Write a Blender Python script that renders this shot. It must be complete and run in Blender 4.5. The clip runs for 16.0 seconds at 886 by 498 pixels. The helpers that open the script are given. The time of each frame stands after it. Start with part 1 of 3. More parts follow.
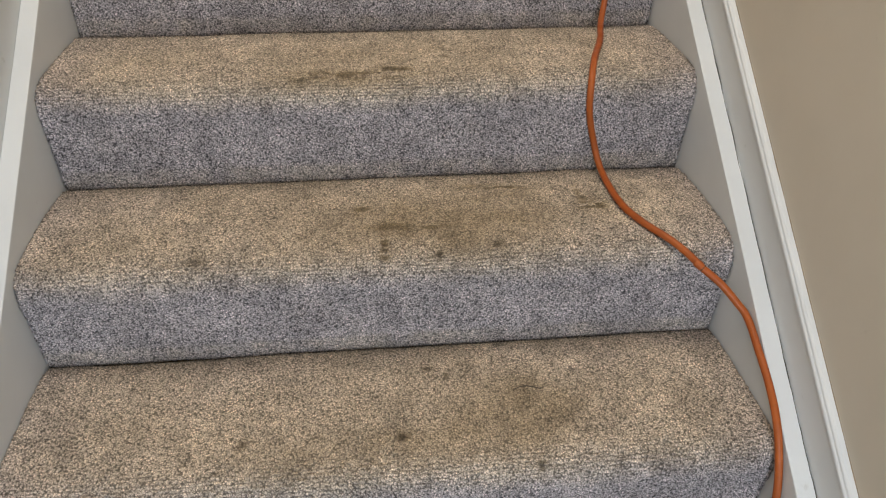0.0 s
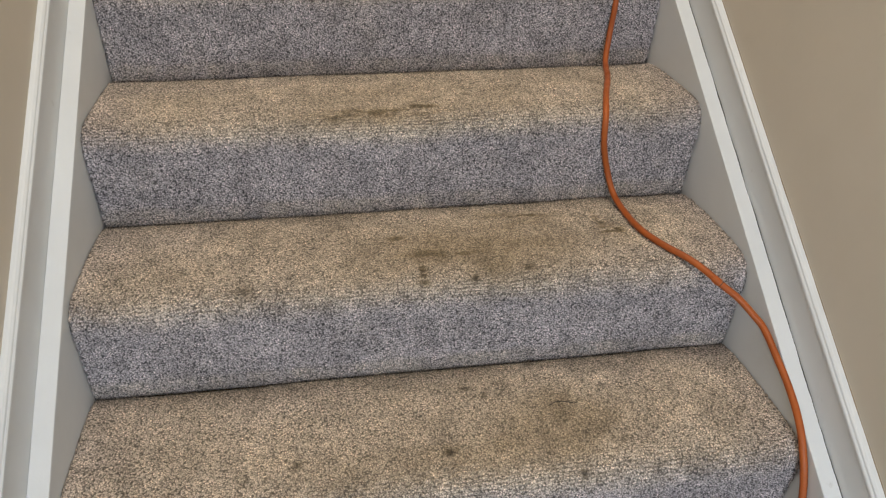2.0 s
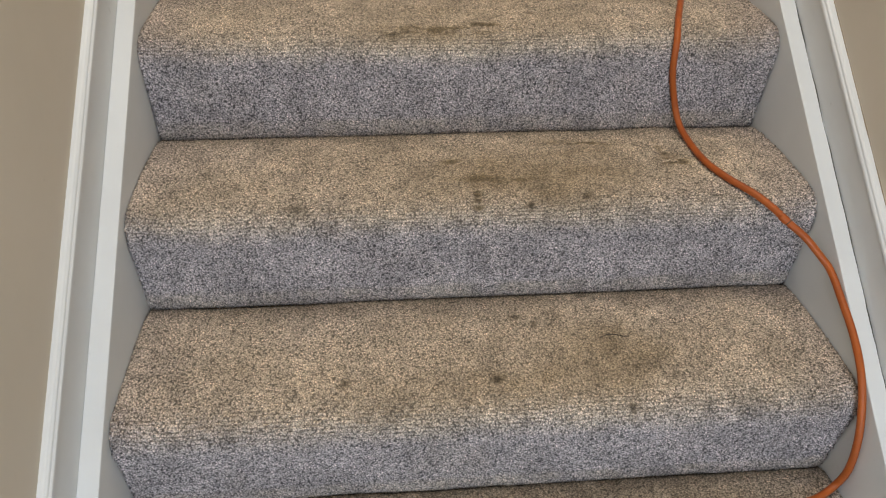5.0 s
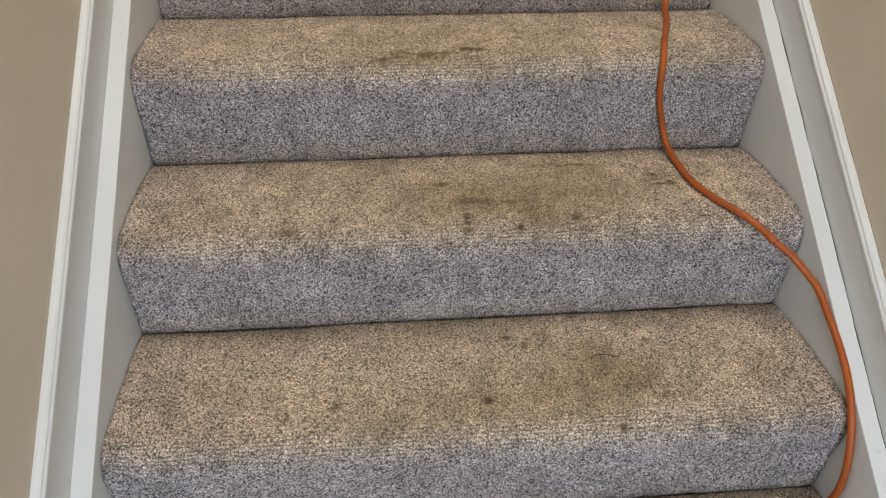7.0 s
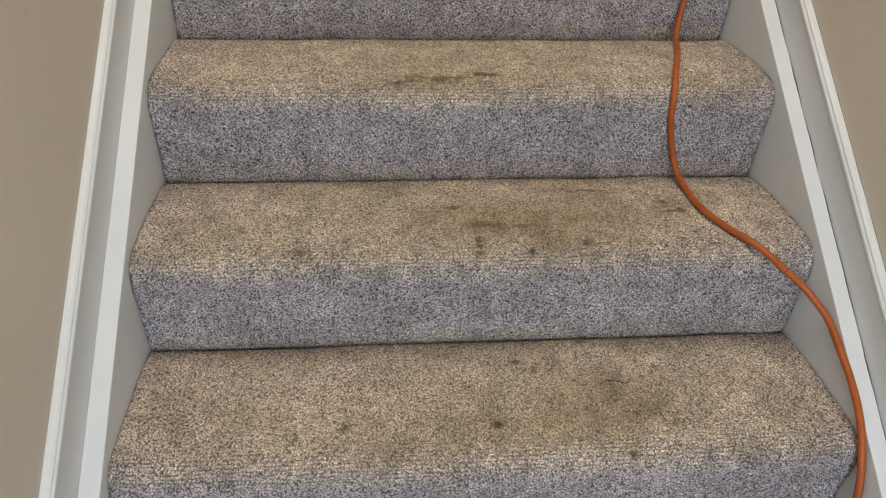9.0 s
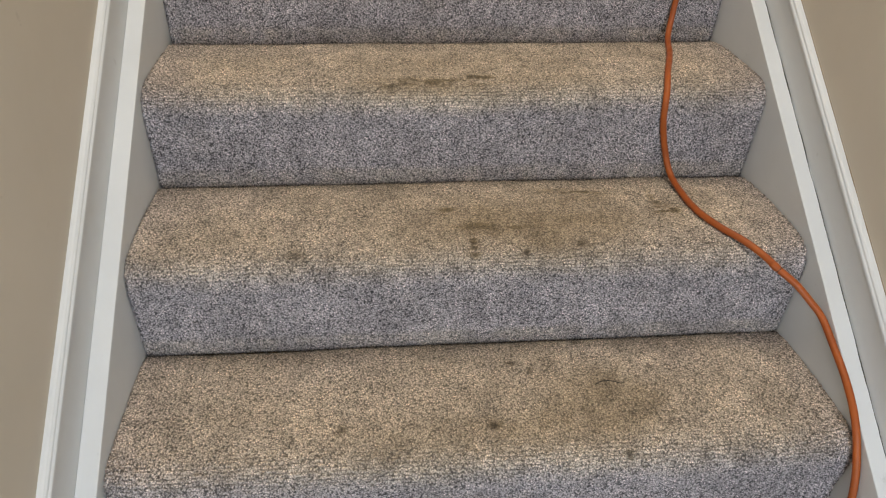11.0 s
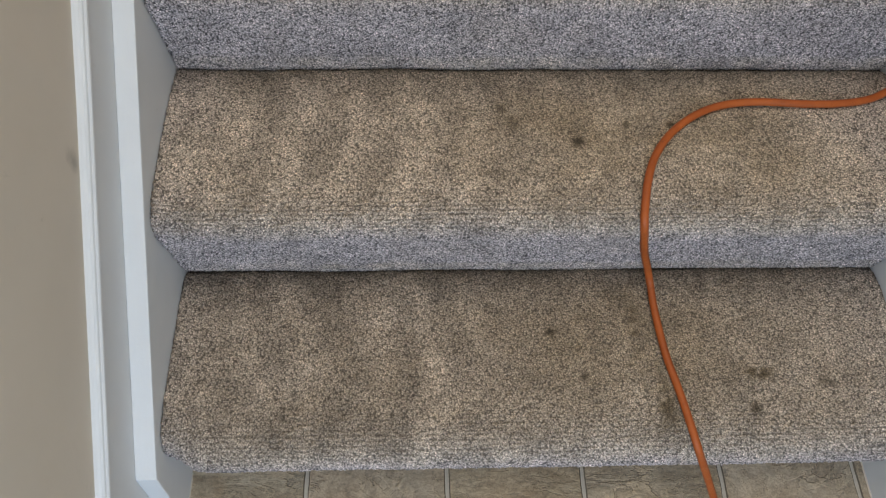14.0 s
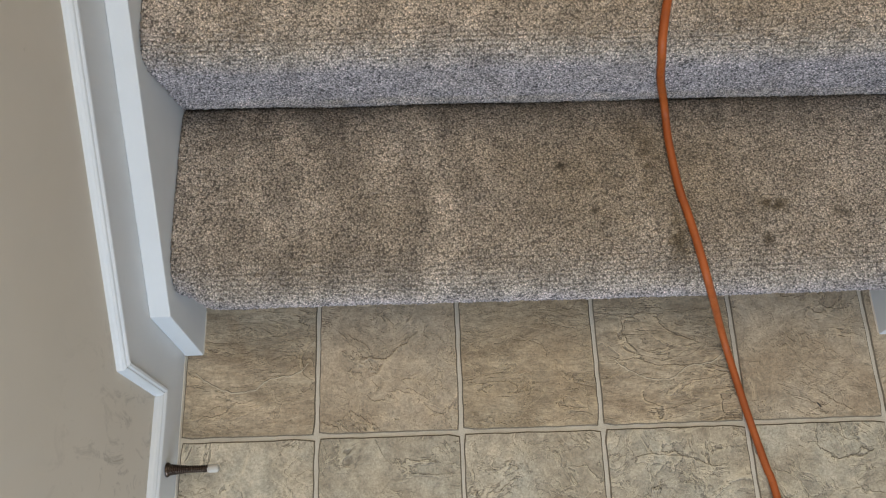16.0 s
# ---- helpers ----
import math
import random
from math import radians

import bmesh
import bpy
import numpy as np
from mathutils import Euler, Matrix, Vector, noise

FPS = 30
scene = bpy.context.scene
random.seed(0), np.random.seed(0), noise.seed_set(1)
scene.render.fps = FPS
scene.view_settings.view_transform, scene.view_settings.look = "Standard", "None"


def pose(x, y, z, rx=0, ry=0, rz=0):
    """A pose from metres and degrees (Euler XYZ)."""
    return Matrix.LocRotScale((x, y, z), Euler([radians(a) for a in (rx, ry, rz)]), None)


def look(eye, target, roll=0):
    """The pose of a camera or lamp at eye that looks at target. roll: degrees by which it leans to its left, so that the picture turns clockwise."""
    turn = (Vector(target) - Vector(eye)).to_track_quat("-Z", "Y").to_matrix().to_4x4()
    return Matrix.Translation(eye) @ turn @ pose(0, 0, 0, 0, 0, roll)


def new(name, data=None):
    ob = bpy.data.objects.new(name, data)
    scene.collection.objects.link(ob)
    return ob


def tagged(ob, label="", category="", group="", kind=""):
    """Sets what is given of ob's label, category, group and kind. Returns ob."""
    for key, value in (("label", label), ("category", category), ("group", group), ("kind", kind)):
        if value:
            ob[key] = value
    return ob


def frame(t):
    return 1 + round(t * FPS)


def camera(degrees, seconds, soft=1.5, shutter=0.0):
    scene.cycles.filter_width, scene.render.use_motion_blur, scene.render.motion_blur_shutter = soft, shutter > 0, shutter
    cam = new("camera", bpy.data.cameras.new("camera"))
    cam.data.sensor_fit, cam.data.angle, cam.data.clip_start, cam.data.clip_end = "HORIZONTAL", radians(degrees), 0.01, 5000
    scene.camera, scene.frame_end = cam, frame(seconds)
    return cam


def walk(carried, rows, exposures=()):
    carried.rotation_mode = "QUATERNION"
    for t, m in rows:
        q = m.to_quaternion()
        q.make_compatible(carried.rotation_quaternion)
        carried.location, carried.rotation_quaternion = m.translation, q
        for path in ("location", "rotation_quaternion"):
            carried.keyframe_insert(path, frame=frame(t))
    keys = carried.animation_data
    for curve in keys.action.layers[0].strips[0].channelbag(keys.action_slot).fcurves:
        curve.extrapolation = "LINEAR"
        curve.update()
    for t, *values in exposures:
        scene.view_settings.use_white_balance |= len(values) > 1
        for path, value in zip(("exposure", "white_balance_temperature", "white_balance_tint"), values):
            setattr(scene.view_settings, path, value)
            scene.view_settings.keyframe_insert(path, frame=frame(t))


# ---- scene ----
cam = camera(59.1, 16.0, soft=1.1)
PATH = [
    (0, (0.517, -0.237, 1.408), (0.706, 1.423, 0.309), 0.8),
    (0.5, (0.442, -0.273, 1.429), (0.642, 1.428, 0.398), 0.7),
    (1, (0.401, -0.297, 1.422), (0.637, 1.418, 0.421), 1.0),
    (1.5, (0.396, -0.3, 1.42), (0.659, 1.411, 0.419), 0.9),
    (2, (0.393, -0.295, 1.415), (0.682, 1.413, 0.415), 0.9),
    (2.5, (0.389, -0.289, 1.414), (0.686, 1.411, 0.404), 1.1),
    (3, (0.388, -0.273, 1.405), (0.678, 1.411, 0.365), 1.3),
    (3.5, (0.379, -0.263, 1.391), (0.641, 1.39, 0.297), 1.5),
    (4, (0.369, -0.27, 1.381), (0.579, 1.356, 0.234), 1.8),
    (4.2, (0.372, -0.274, 1.388), (0.549, 1.343, 0.222), 1.6),
    (6.5, (0.4, -0.279, 1.401), (0.549, 1.374, 0.283), 0.8),
    (7, (0.398, -0.284, 1.404), (0.562, 1.371, 0.292), 0.7),
    (7.5, (0.38, -0.29, 1.399), (0.551, 1.374, 0.302), 1.3),
    (8, (0.373, -0.291, 1.398), (0.541, 1.383, 0.316), 1.9),
    (8.5, (0.376, -0.29, 1.4), (0.539, 1.393, 0.332), 2.0),
    (9, (0.376, -0.286, 1.403), (0.547, 1.401, 0.344), 1.9),
    (11.5, (0.378, -0.292, 1.398), (0.565, 1.401, 0.35), 1.4),
    (12, (0.384, -0.29, 1.388), (0.562, 1.378, 0.299), 0.9),
    (12.5, (0.372, -0.306, 1.367), (0.528, 1.244, 0.113), 1.5),
    (13, (0.373, -0.304, 1.332), (0.481, 0.962, -0.212), 1.9),
    (13.5, (0.369, -0.309, 1.3), (0.452, 0.806, -0.358), 2.4),
    (14, (0.36, -0.325, 1.277), (0.43, 0.666, -0.459), 3.1),
    (14.5, (0.36, -0.326, 1.251), (0.409, 0.475, -0.581), 2.7),
    (15, (0.36, -0.33, 1.233), (0.397, 0.365, -0.642), 1.9),
    (15.5, (0.361, -0.331, 1.235), (0.403, 0.327, -0.653), 2.0),
    (16, (0.362, -0.335, 1.242), (0.403, 0.312, -0.65), 1.8),
]
walk(cam, [(t, look(eye, target, roll)) for t, eye, target, roll in PATH], exposures=[(0.0, 0.0, 6380, 10), (12.5, 0.0, 6350, 10), (14.0, -0.12, 6120, 10), (16.0, -0.12, 6160, 10)])

# ---------------------------------------------------------------- light
world = bpy.data.worlds.new("world")
world.use_nodes = True
scene.world = world
wn = world.node_tree.nodes
sky = wn.new("ShaderNodeTexSky")
sky.sky_type, sky.sun_disc = "NISHITA", False
sky.sun_elevation, sky.sun_rotation = radians(40), radians(120)
wn["Background"].inputs["Strength"].default_value = 0.1
world.node_tree.links.new(sky.outputs[0], wn["Background"].inputs["Color"])


def area_lamp(name, m, sx, sy, watts, colour):
    data = bpy.data.lights.new(name, "AREA")
    data.shape, data.size, data.size_y, data.energy, data.color = "RECTANGLE", sx, sy, watts, colour
    ob = new(name, data)
    ob.matrix_world = m
    return ob


# daylight from an assumed, unseen glazed door behind the camera; warm overhead light added
area_lamp("door_daylight", look((0.55, -2.36, 1.20), (0.55, 0.5, 0.90)), 1.0, 1.9, 53, (0.68, 0.82, 1.0))
area_lamp("hall_lamp", look((0.50, 0.55, 4.0), (0.50, 0.551, 0.0)), 1.0, 2.2, 50, (1.0, 0.895, 0.735))

# ---------------------------------------------------------------- plan
RISE, RUN, Y0 = 0.185, 0.251, 0.010      # steps; the first riser stands at Y0
XL, XR = 0.0, 1.0935                     # inner faces of the two stringers
SLOPE = RISE / RUN
STEPS, FINE = 9, 6
WALL_L, WALL_R = XL - 0.042, XR + 0.042  # wall faces
BOARD = 0.013                            # thickness of the skirting boards
Y_BACK, Y_TOP, Z_TOP = -2.4, 3.6, 4.2


def riser_y(k):
    return Y0 + RUN * (k - 1)


# ---------------------------------------------------------------- materials
def srgb(r, g, b):
    f = lambda c: c / 12.92 if c <= 0.04045 else ((c + 0.055) / 1.055) ** 2.4
    return (f(r / 255), f(g / 255), f(b / 255), 1.0)


class Mat:
    """A small helper to wire a Principled material."""

    def __init__(self, name, rough=0.6, metal=0.0):
        self.m = bpy.data.materials.new(name)
        self.m.use_nodes = True
        self.t = self.m.node_tree
        self.b = self.t.nodes["Principled BSDF"]
        self.b.inputs["Roughness"].default_value = rough
        self.b.inputs["Metallic"].default_value = metal

    def node(self, kind, **sockets):
        n = self.t.nodes.new(kind)
        for key, value in sockets.items():
            self.put(value, n.inputs[key.replace("_", " ")])
        return n

    def put(self, value, socket):
        if hasattr(value, "is_linked"):
            self.t.links.new(value, socket)
        else:
            socket.default_value = value

    def coord(self, which="Object"):
        return self.node("ShaderNodeTexCoord").outputs[which]

    def noise(self, scale, detail=4, rough=0.6, vector=None, distort=0.0):
        n = self.node("ShaderNodeTexNoise", Scale=scale, Detail=detail, Roughness=rough, Distortion=distort)
        if vector is not None:
            self.put(vector, n.inputs["Vector"])
        return n.outputs["Fac"]

    def ramp(self, value, *stops):
        n = self.node("ShaderNodeValToRGB")
        self.put(value, n.inputs["Fac"])
        e = n.color_ramp.elements
        while len(e) < len(stops):
            e.new(0.5)
        for one, (pos, col) in zip(e, stops):
            one.position = pos
            one.color = col if isinstance(col, tuple) else (col, col, col, 1)
        return n.outputs["Color"]

    def mix(self, fac, a, b, kind="MIX"):
        n = self.t.nodes.new("ShaderNodeMix")
        n.data_type, n.blend_type = "RGBA", kind
        self.put(fac, n.inputs[0])
        self.put(a, n.inputs[6])
        self.put(b, n.inputs[7])
        return n.outputs[2]

    def math(self, op, a, b=0.0, clamp=False):
        n = self.t.nodes.new("ShaderNodeMath")
        n.operation, n.use_clamp = op, clamp
        self.put(a, n.inputs[0])
        self.put(b, n.inputs[1])
        return n.outputs[0]

    def attr(self, name):
        n = self.t.nodes.new("ShaderNodeAttribute")
        n.attribute_name = name
        return n.outputs["Fac"]

    def shift(self, vector, amount=37.0):
        """Object coordinates moved by the object's own random number."""
        r = self.node("ShaderNodeObjectInfo").outputs["Random"]
        n = self.t.nodes.new("ShaderNodeVectorMath")
        n.operation = "ADD"
        self.put(vector, n.inputs[0])
        self.put(self.math("MULTIPLY", r, amount), n.inputs[1])
        return n.outputs[0]

    def stretch(self, vector, sx, sy, sz, turn=0.0):
        n = self.node("ShaderNodeMapping")
        self.put(vector, n.inputs["Vector"])
        n.inputs["Scale"].default_value = (sx, sy, sz)
        n.inputs["Rotation"].default_value = (0, 0, turn)
        return n.outputs[0]

    def done(self, colour=None, bump=None, depth=0.002, rough=None):
        if colour is not None:
            self.put(colour, self.b.inputs["Base Color"])
        if rough is not None:
            self.put(rough, self.b.inputs["Roughness"])
        if bump is not None:
            n = self.node("ShaderNodeBump", Height=bump, Distance=depth)
            self.put(n.outputs[0], self.b.inputs["Normal"])
        return self.m


def carpet_material():
    m = Mat("cut_pile_carpet", 1.0)
    c = m.coord()
    soil_and_light, spot_and_shade, nap_tone, way = m.attr("soil_and_light"), m.attr("spot_and_shade"), m.attr("nap_tone"), m.attr("way")
    # high stops are soil; the paler, warmer tread stop is overhead light in the colour
    base = m.ramp(soil_and_light, (0.0, (0.505, 0.442, 0.424, 1)), (0.15, (0.500, 0.428, 0.386, 1)), (0.36, (0.590, 0.498, 0.406, 1)),
                  (0.7, (0.440, 0.354, 0.256, 1)), (1.0, (0.235, 0.180, 0.112, 1)))
    # single tufts: pale tips, shade in the gaps between them painted dark, each tuft of its own tone
    warp = m.node("ShaderNodeTexNoise", Scale=140.0, Detail=2.0)
    m.put(c, warp.inputs["Vector"])
    moved = m.t.nodes.new("ShaderNodeVectorMath")
    moved.operation = "MULTIPLY_ADD"
    m.put(warp.outputs["Color"], moved.inputs[0])
    moved.inputs[1].default_value = (0.004, 0.004, 0.004)
    m.put(c, moved.inputs[2])
    cell = m.node("ShaderNodeTexVoronoi", Scale=350.0, Randomness=1.0)
    m.put(moved.outputs[0], cell.inputs["Vector"])
    tip = m.ramp(cell.outputs["Distance"], (0.10, 1.32), (0.40, 1.00), (0.60, 0.58), (0.78, 0.15))
    tone = m.node("ShaderNodeSeparateColor")
    m.put(cell.outputs["Color"], tone.inputs[0])
    own = m.ramp(tone.outputs[0], (0.0, 0.66), (0.5, 1.0), (1.0, 1.34))
    fine = m.ramp(m.noise(700, 2, 0.6, c), (0.38, 0.64), (0.62, 1.36))
    yarn = m.mix(1.0, m.mix(1.0, tip, own, "MULTIPLY"), fine, "MULTIPLY")
    worn = m.math("MULTIPLY", soil_and_light, 0.42, clamp=True)
    yarn = m.mix(worn, yarn, (0.84, 0.84, 0.84, 1))
    # rows of tufts that open where the carpet bends over the nose, the shade between them painted dark
    turn = m.math("ADD", m.math("MULTIPLY", way, 1080.0), m.math("MULTIPLY", m.noise(30, 3, 0.6, c), 5.0))
    row = m.math("SINE", turn)
    parted = m.ramp(way, (0.0, 0.0), (0.012, 1.0), (0.048, 0.8), (0.080, 0.0))
    gaps = m.math("MULTIPLY", m.math("MULTIPLY", m.ramp(row, (0.10, 0.0), (0.85, 0.60)), parted), m.ramp(m.noise(110, 3, 0.7, m.stretch(c, 0.45, 1.0, 1.0)), (0.38, 0.0), (0.54, 1.0)))
    tuft = m.ramp(m.noise(120, 4, 0.7, c), (0.30, 0.86), (0.7, 1.13))
    patch = m.ramp(m.noise(22, 3, 0.6, c, 0.6), (0.3, 0.79), (0.7, 1.17))
    brushed = m.ramp(m.noise(34, 3, 0.6, m.stretch(c, 1.0, 0.35, 0.35), 0.4), (0.32, 0.88), (0.68, 1.10))
    col = m.mix(1.0, base, brushed, "MULTIPLY")
    col = m.mix(1.0, col, yarn, "MULTIPLY")
    col = m.mix(1.0, col, tuft, "MULTIPLY")
    col = m.mix(1.0, col, patch, "MULTIPLY")
    col = m.mix(1.0, col, m.ramp(nap_tone, (0.0, 0.68), (0.5, 1.0), (1.0, 1.26)), "MULTIPLY")
    col = m.mix(gaps, col, (0.110, 0.086, 0.066, 1))
    # stains, grit and edge gaps, with the painted crease shade
    col = m.mix(spot_and_shade, col, (0.030, 0.024, 0.017, 1))
    m.b.inputs["Sheen Weight"].default_value = 0.08
    m.b.inputs["Sheen Roughness"].default_value = 0.6
    m.b.inputs["Specular IOR Level"].default_value = 0.1
    h = m.math("SUBTRACT", m.math("SUBTRACT", 1.0, cell.outputs["Distance"]), m.math("MULTIPLY", gaps, 0.8))
    return m.done(col, h, 0.0018)


def plain_carpet_material():
    m = Mat("carpet_far", 1.0)
    c = m.coord()
    return m.done(m.ramp(m.noise(260, 3, 0.6, c), (0.3, (0.17, 0.15, 0.145, 1)), (0.7, (0.40, 0.36, 0.35, 1))), m.noise(400, 2, 0.6, c), 0.003)


def paint_material(name, colour, rough, speck, grain=0.0006, scale=260):
    m = Mat(name, rough)
    c = m.coord()
    tone = m.ramp(m.noise(5, 4, 0.6, c), (0.3, 0.955), (0.7, 1.03))
    col = m.mix(1.0, colour, tone, "MULTIPLY")
    dirt = m.ramp(m.noise(34, 5, 0.65, c, 0.5), (0.66, 0.0), (0.80, speck))
    col = m.mix(dirt, col, (0.20, 0.17, 0.13, 1))
    return m.done(col, m.noise(scale, 3, 0.6, c), grain, m.ramp(m.noise(12, 3, 0.5, c), (0.3, rough - 0.07), (0.7, rough + 0.08)))


def wall_material():
    m = Mat("beige_wall_paint", 0.72)
    c = m.coord()
    col = m.ramp(m.noise(3.2, 5, 0.6, c), (0.3, (0.555, 0.500, 0.412, 1)), (0.7, (0.605, 0.545, 0.455, 1)))
    col = m.mix(m.ramp(m.noise(19, 5, 0.7, c, 0.7), (0.66, 0.0), (0.80, 0.35)), col, (0.235, 0.195, 0.14, 1))
    # one finger smudge above the skirting
    n = m.t.nodes.new("ShaderNodeVectorMath")
    n.operation = "DISTANCE"
    m.put(m.stretch(c, 1, 1, 0.62), n.inputs[0])
    n.inputs[1].default_value = (WALL_L, 0.231, 0.519 * 0.62)
    far = m.math("ADD", n.outputs["Value"], m.math("MULTIPLY", m.noise(80, 3, 0.6, c), 0.012))
    col = m.mix(m.ramp(far, (0.008, 0.55), (0.020, 0.0)), col, (0.20, 0.17, 0.13, 1))
    # scuffs low down, where shoes and the door rub
    xyz = m.node("ShaderNodeSeparateXYZ")
    m.put(c, xyz.inputs[0])
    low = m.math("MULTIPLY", m.ramp(xyz.outputs["Z"], (0.20, 1.0), (0.42, 0.0)), m.ramp(m.math("ADD", xyz.outputs["Y"], 0.5), (0.10, 1.0), (0.50, 0.0)))
    scuff = m.ramp(m.noise(26, 4, 0.7, m.stretch(c, 1, 1, 0.6), 1.2), (0.53, 0.0), (0.66, 0.85))
    col = m.mix(m.math("MULTIPLY", low, scuff), col, (0.215, 0.180, 0.140, 1))
    h = m.math("ADD", m.noise(330, 3, 0.6, c), m.math("MULTIPLY", m.noise(60, 2, 0.5, c), 1.5))
    return m.done(col, h, 0.00012)


def tile_material(name, turn, streak, pale, dark, vein):
    m = Mat(name, 0.55)
    c = m.shift(m.coord())
    layered = m.stretch(c, 1.0, streak, 1.0, turn)
    cloud = m.noise(8, 6, 0.66, layered, 0.7)
    fine = m.noise(52, 7, 0.72, layered, 0.25)
    grit = m.noise(260, 4, 0.7, c)
    col = m.ramp(cloud, (0.34, dark), (0.50, tuple(0.5 * (a + b) for a, b in zip(pale, dark))), (0.64, pale))
    col = m.mix(1.0, col, m.ramp(fine, (0.36, 0.74), (0.5, 1.0), (0.64, 1.18)), "MULTIPLY")
    col = m.mix(1.0, col, m.ramp(grit, (0.36, 0.78), (0.5, 1.0), (0.64, 1.18)), "MULTIPLY")
    hue = m.ramp(m.noise(7, 3, 0.6, c, 0.8), (0.36, (1.15, 1.15, 1.21, 1)), (0.64, (1.08, 1.14, 1.27, 1)))
    col = m.mix(1.0, col, hue, "MULTIPLY")
    # split layers: each leaves a step in the stone with a dark foot along part of it
    h = m.math("ADD", m.math("MULTIPLY", fine, 0.55), m.math("MULTIPLY", grit, 0.16))
    for scale, level, where, height in ((4.5, 0.50, 5.0, 0.55), (7.5, 0.56, 8.0, 0.40), (7.5, 0.43, 6.5, 0.35), (15.0, 0.52, 9.0, 0.22), (24.0, 0.50, 11.0, 0.14)):
        body = m.noise(scale, 6, 0.62, m.shift(layered, scale * 3.1), 1.1)
        here = m.ramp(m.noise(where, 2, 0.5, m.shift(c, 11.0 + where)), (0.46, 0.0), (0.58, 1.0))
        foot = m.ramp(m.math("ABSOLUTE", m.math("SUBTRACT", body, level)), (0.0, vein * 1.3), (0.012, 0.0))
        foot = m.math("MULTIPLY", foot, here)
        col = m.mix(foot, col, (0.085, 0.068, 0.048, 1))
        step = m.math("MULTIPLY", m.ramp(body, (level - 0.004, 0.0), (level + 0.016, 1.0)), height)
        h = m.math("ADD", h, m.math("MULTIPLY", step, here))
        # highlight along the upper side of the step, painted paler than the stone
        lip_highlight = m.math("MULTIPLY", m.ramp(m.math("SUBTRACT", body, level), (0.004, 0.0), (0.016, 0.45), (0.040, 0.0)), here)
        col = m.mix(lip_highlight, col, tuple(min(1.0, 1.7 * q) for q in pale))
    return m.done(col, h, 0.0042, m.ramp(fine, (0.3, 0.46), (0.7, 0.66)))


def grout_material():
    m = Mat("tile_grout", 0.85)
    c = m.coord()
    col = m.ramp(m.noise(30, 5, 0.7, c), (0.3, (0.46, 0.41, 0.325, 1)), (0.7, (0.58, 0.53, 0.435, 1)))
    return m.done(col, m.noise(500, 3, 0.6, c), 0.001)


def rubber_material():
    m = Mat("orange_rubber", 0.5)
    m.b.inputs["Specular IOR Level"].default_value = 0.35
    c = m.coord()
    col = m.ramp(m.noise(16, 5, 0.65, c), (0.30, (0.28, 0.062, 0.011, 1)), (0.7, (0.39, 0.094, 0.016, 1)))
    col = m.mix(m.ramp(m.noise(120, 4, 0.7, c), (0.60, 0.0), (0.75, 0.55)), col, (0.13, 0.045, 0.02, 1))
    return m.done(col, m.noise(300, 3, 0.6, c), 0.0006, m.ramp(m.noise(40, 3, 0.6, c), (0.3, 0.34), (0.7, 0.55)))


CARPET = carpet_material()
CARPET_FAR = plain_carpet_material()
WHITE = paint_material("white_trim_paint", (0.600, 0.612, 0.615, 1), 0.50, 0.35, 0.0002)
WALL = wall_material()
CEIL = paint_material("ceiling_paint", (0.80, 0.79, 0.76, 1), 0.85, 0.0)
PALE, DARK = (0.440, 0.346, 0.218, 1), (0.220, 0.162, 0.094, 1)
TILES = [
    tile_material("slate_tile_layered", 0.03, 2.6, PALE, DARK, 0.45),
    tile_material("slate_tile_flat", 0.3, 1.1, (0.400, 0.316, 0.206, 1), (0.275, 0.207, 0.126, 1), 0.25),
    tile_material("slate_tile_upright", 1.2, 2.1, (0.395, 0.306, 0.186, 1), (0.230, 0.168, 0.094, 1), 0.35),
    tile_material("slate_tile_grey", 0.7, 1.0, (0.435, 0.372, 0.258, 1), (0.260, 0.212, 0.138, 1), 0.5),
]
GROUT = grout_material()
LIP = paint_material("stone_lip", (0.50, 0.43, 0.31, 1), 0.7, 0.4)
EDGE = paint_material("tile_edge", (0.150, 0.118, 0.080, 1), 0.8, 0.3)
RUBBER = rubber_material()
PLY = paint_material("plywood", (0.36, 0.26, 0.15, 1), 0.8, 0.2)
GAP = paint_material("dark_gap", (0.050, 0.042, 0.034, 1), 0.9, 0.0)
BROWN_STRIP = paint_material("brown_strip", (0.24, 0.17, 0.10, 1), 0.8, 0.3)
BRONZE = Mat("dark_bronze", 0.30, 1.0).done((0.085, 0.060, 0.045, 1))
TIP = paint_material("white_rubber", (0.50, 0.47, 0.42, 1), 0.6, 0.5)
BEAD = paint_material("cream_caulk", (0.56, 0.51, 0.42, 1), 0.7, 0.6)
GLASS = Mat("clear_glass", 0.02)
GLASS.b.inputs["Transmission Weight"].default_value = 1.0
GLASS = GLASS.done((1, 1, 1, 1))


# ---------------------------------------------------------------- mesh helpers
def part(name, bm, material, parent=None, label="", smooth=False):
    me = bpy.data.meshes.new(name)
    bm.normal_update()
    bm.to_mesh(me)
    bm.free()
    me.materials.append(material)
    if smooth:
        me.shade_smooth()
    ob = new(name, me)
    ob.parent = parent
    return tagged(ob, label)


def box(bm, x0, x1, y0, y1, z0, z1):
    v = [bm.verts.new((x, y, z)) for x in (x0, x1) for y in (y0, y1) for z in (z0, z1)]
    for f in ((0, 1, 3, 2), (4, 6, 7, 5), (0, 4, 5, 1), (2, 3, 7, 6), (0, 2, 6, 4), (1, 5, 7, 3)):
        bm.faces.new([v[i] for i in f])


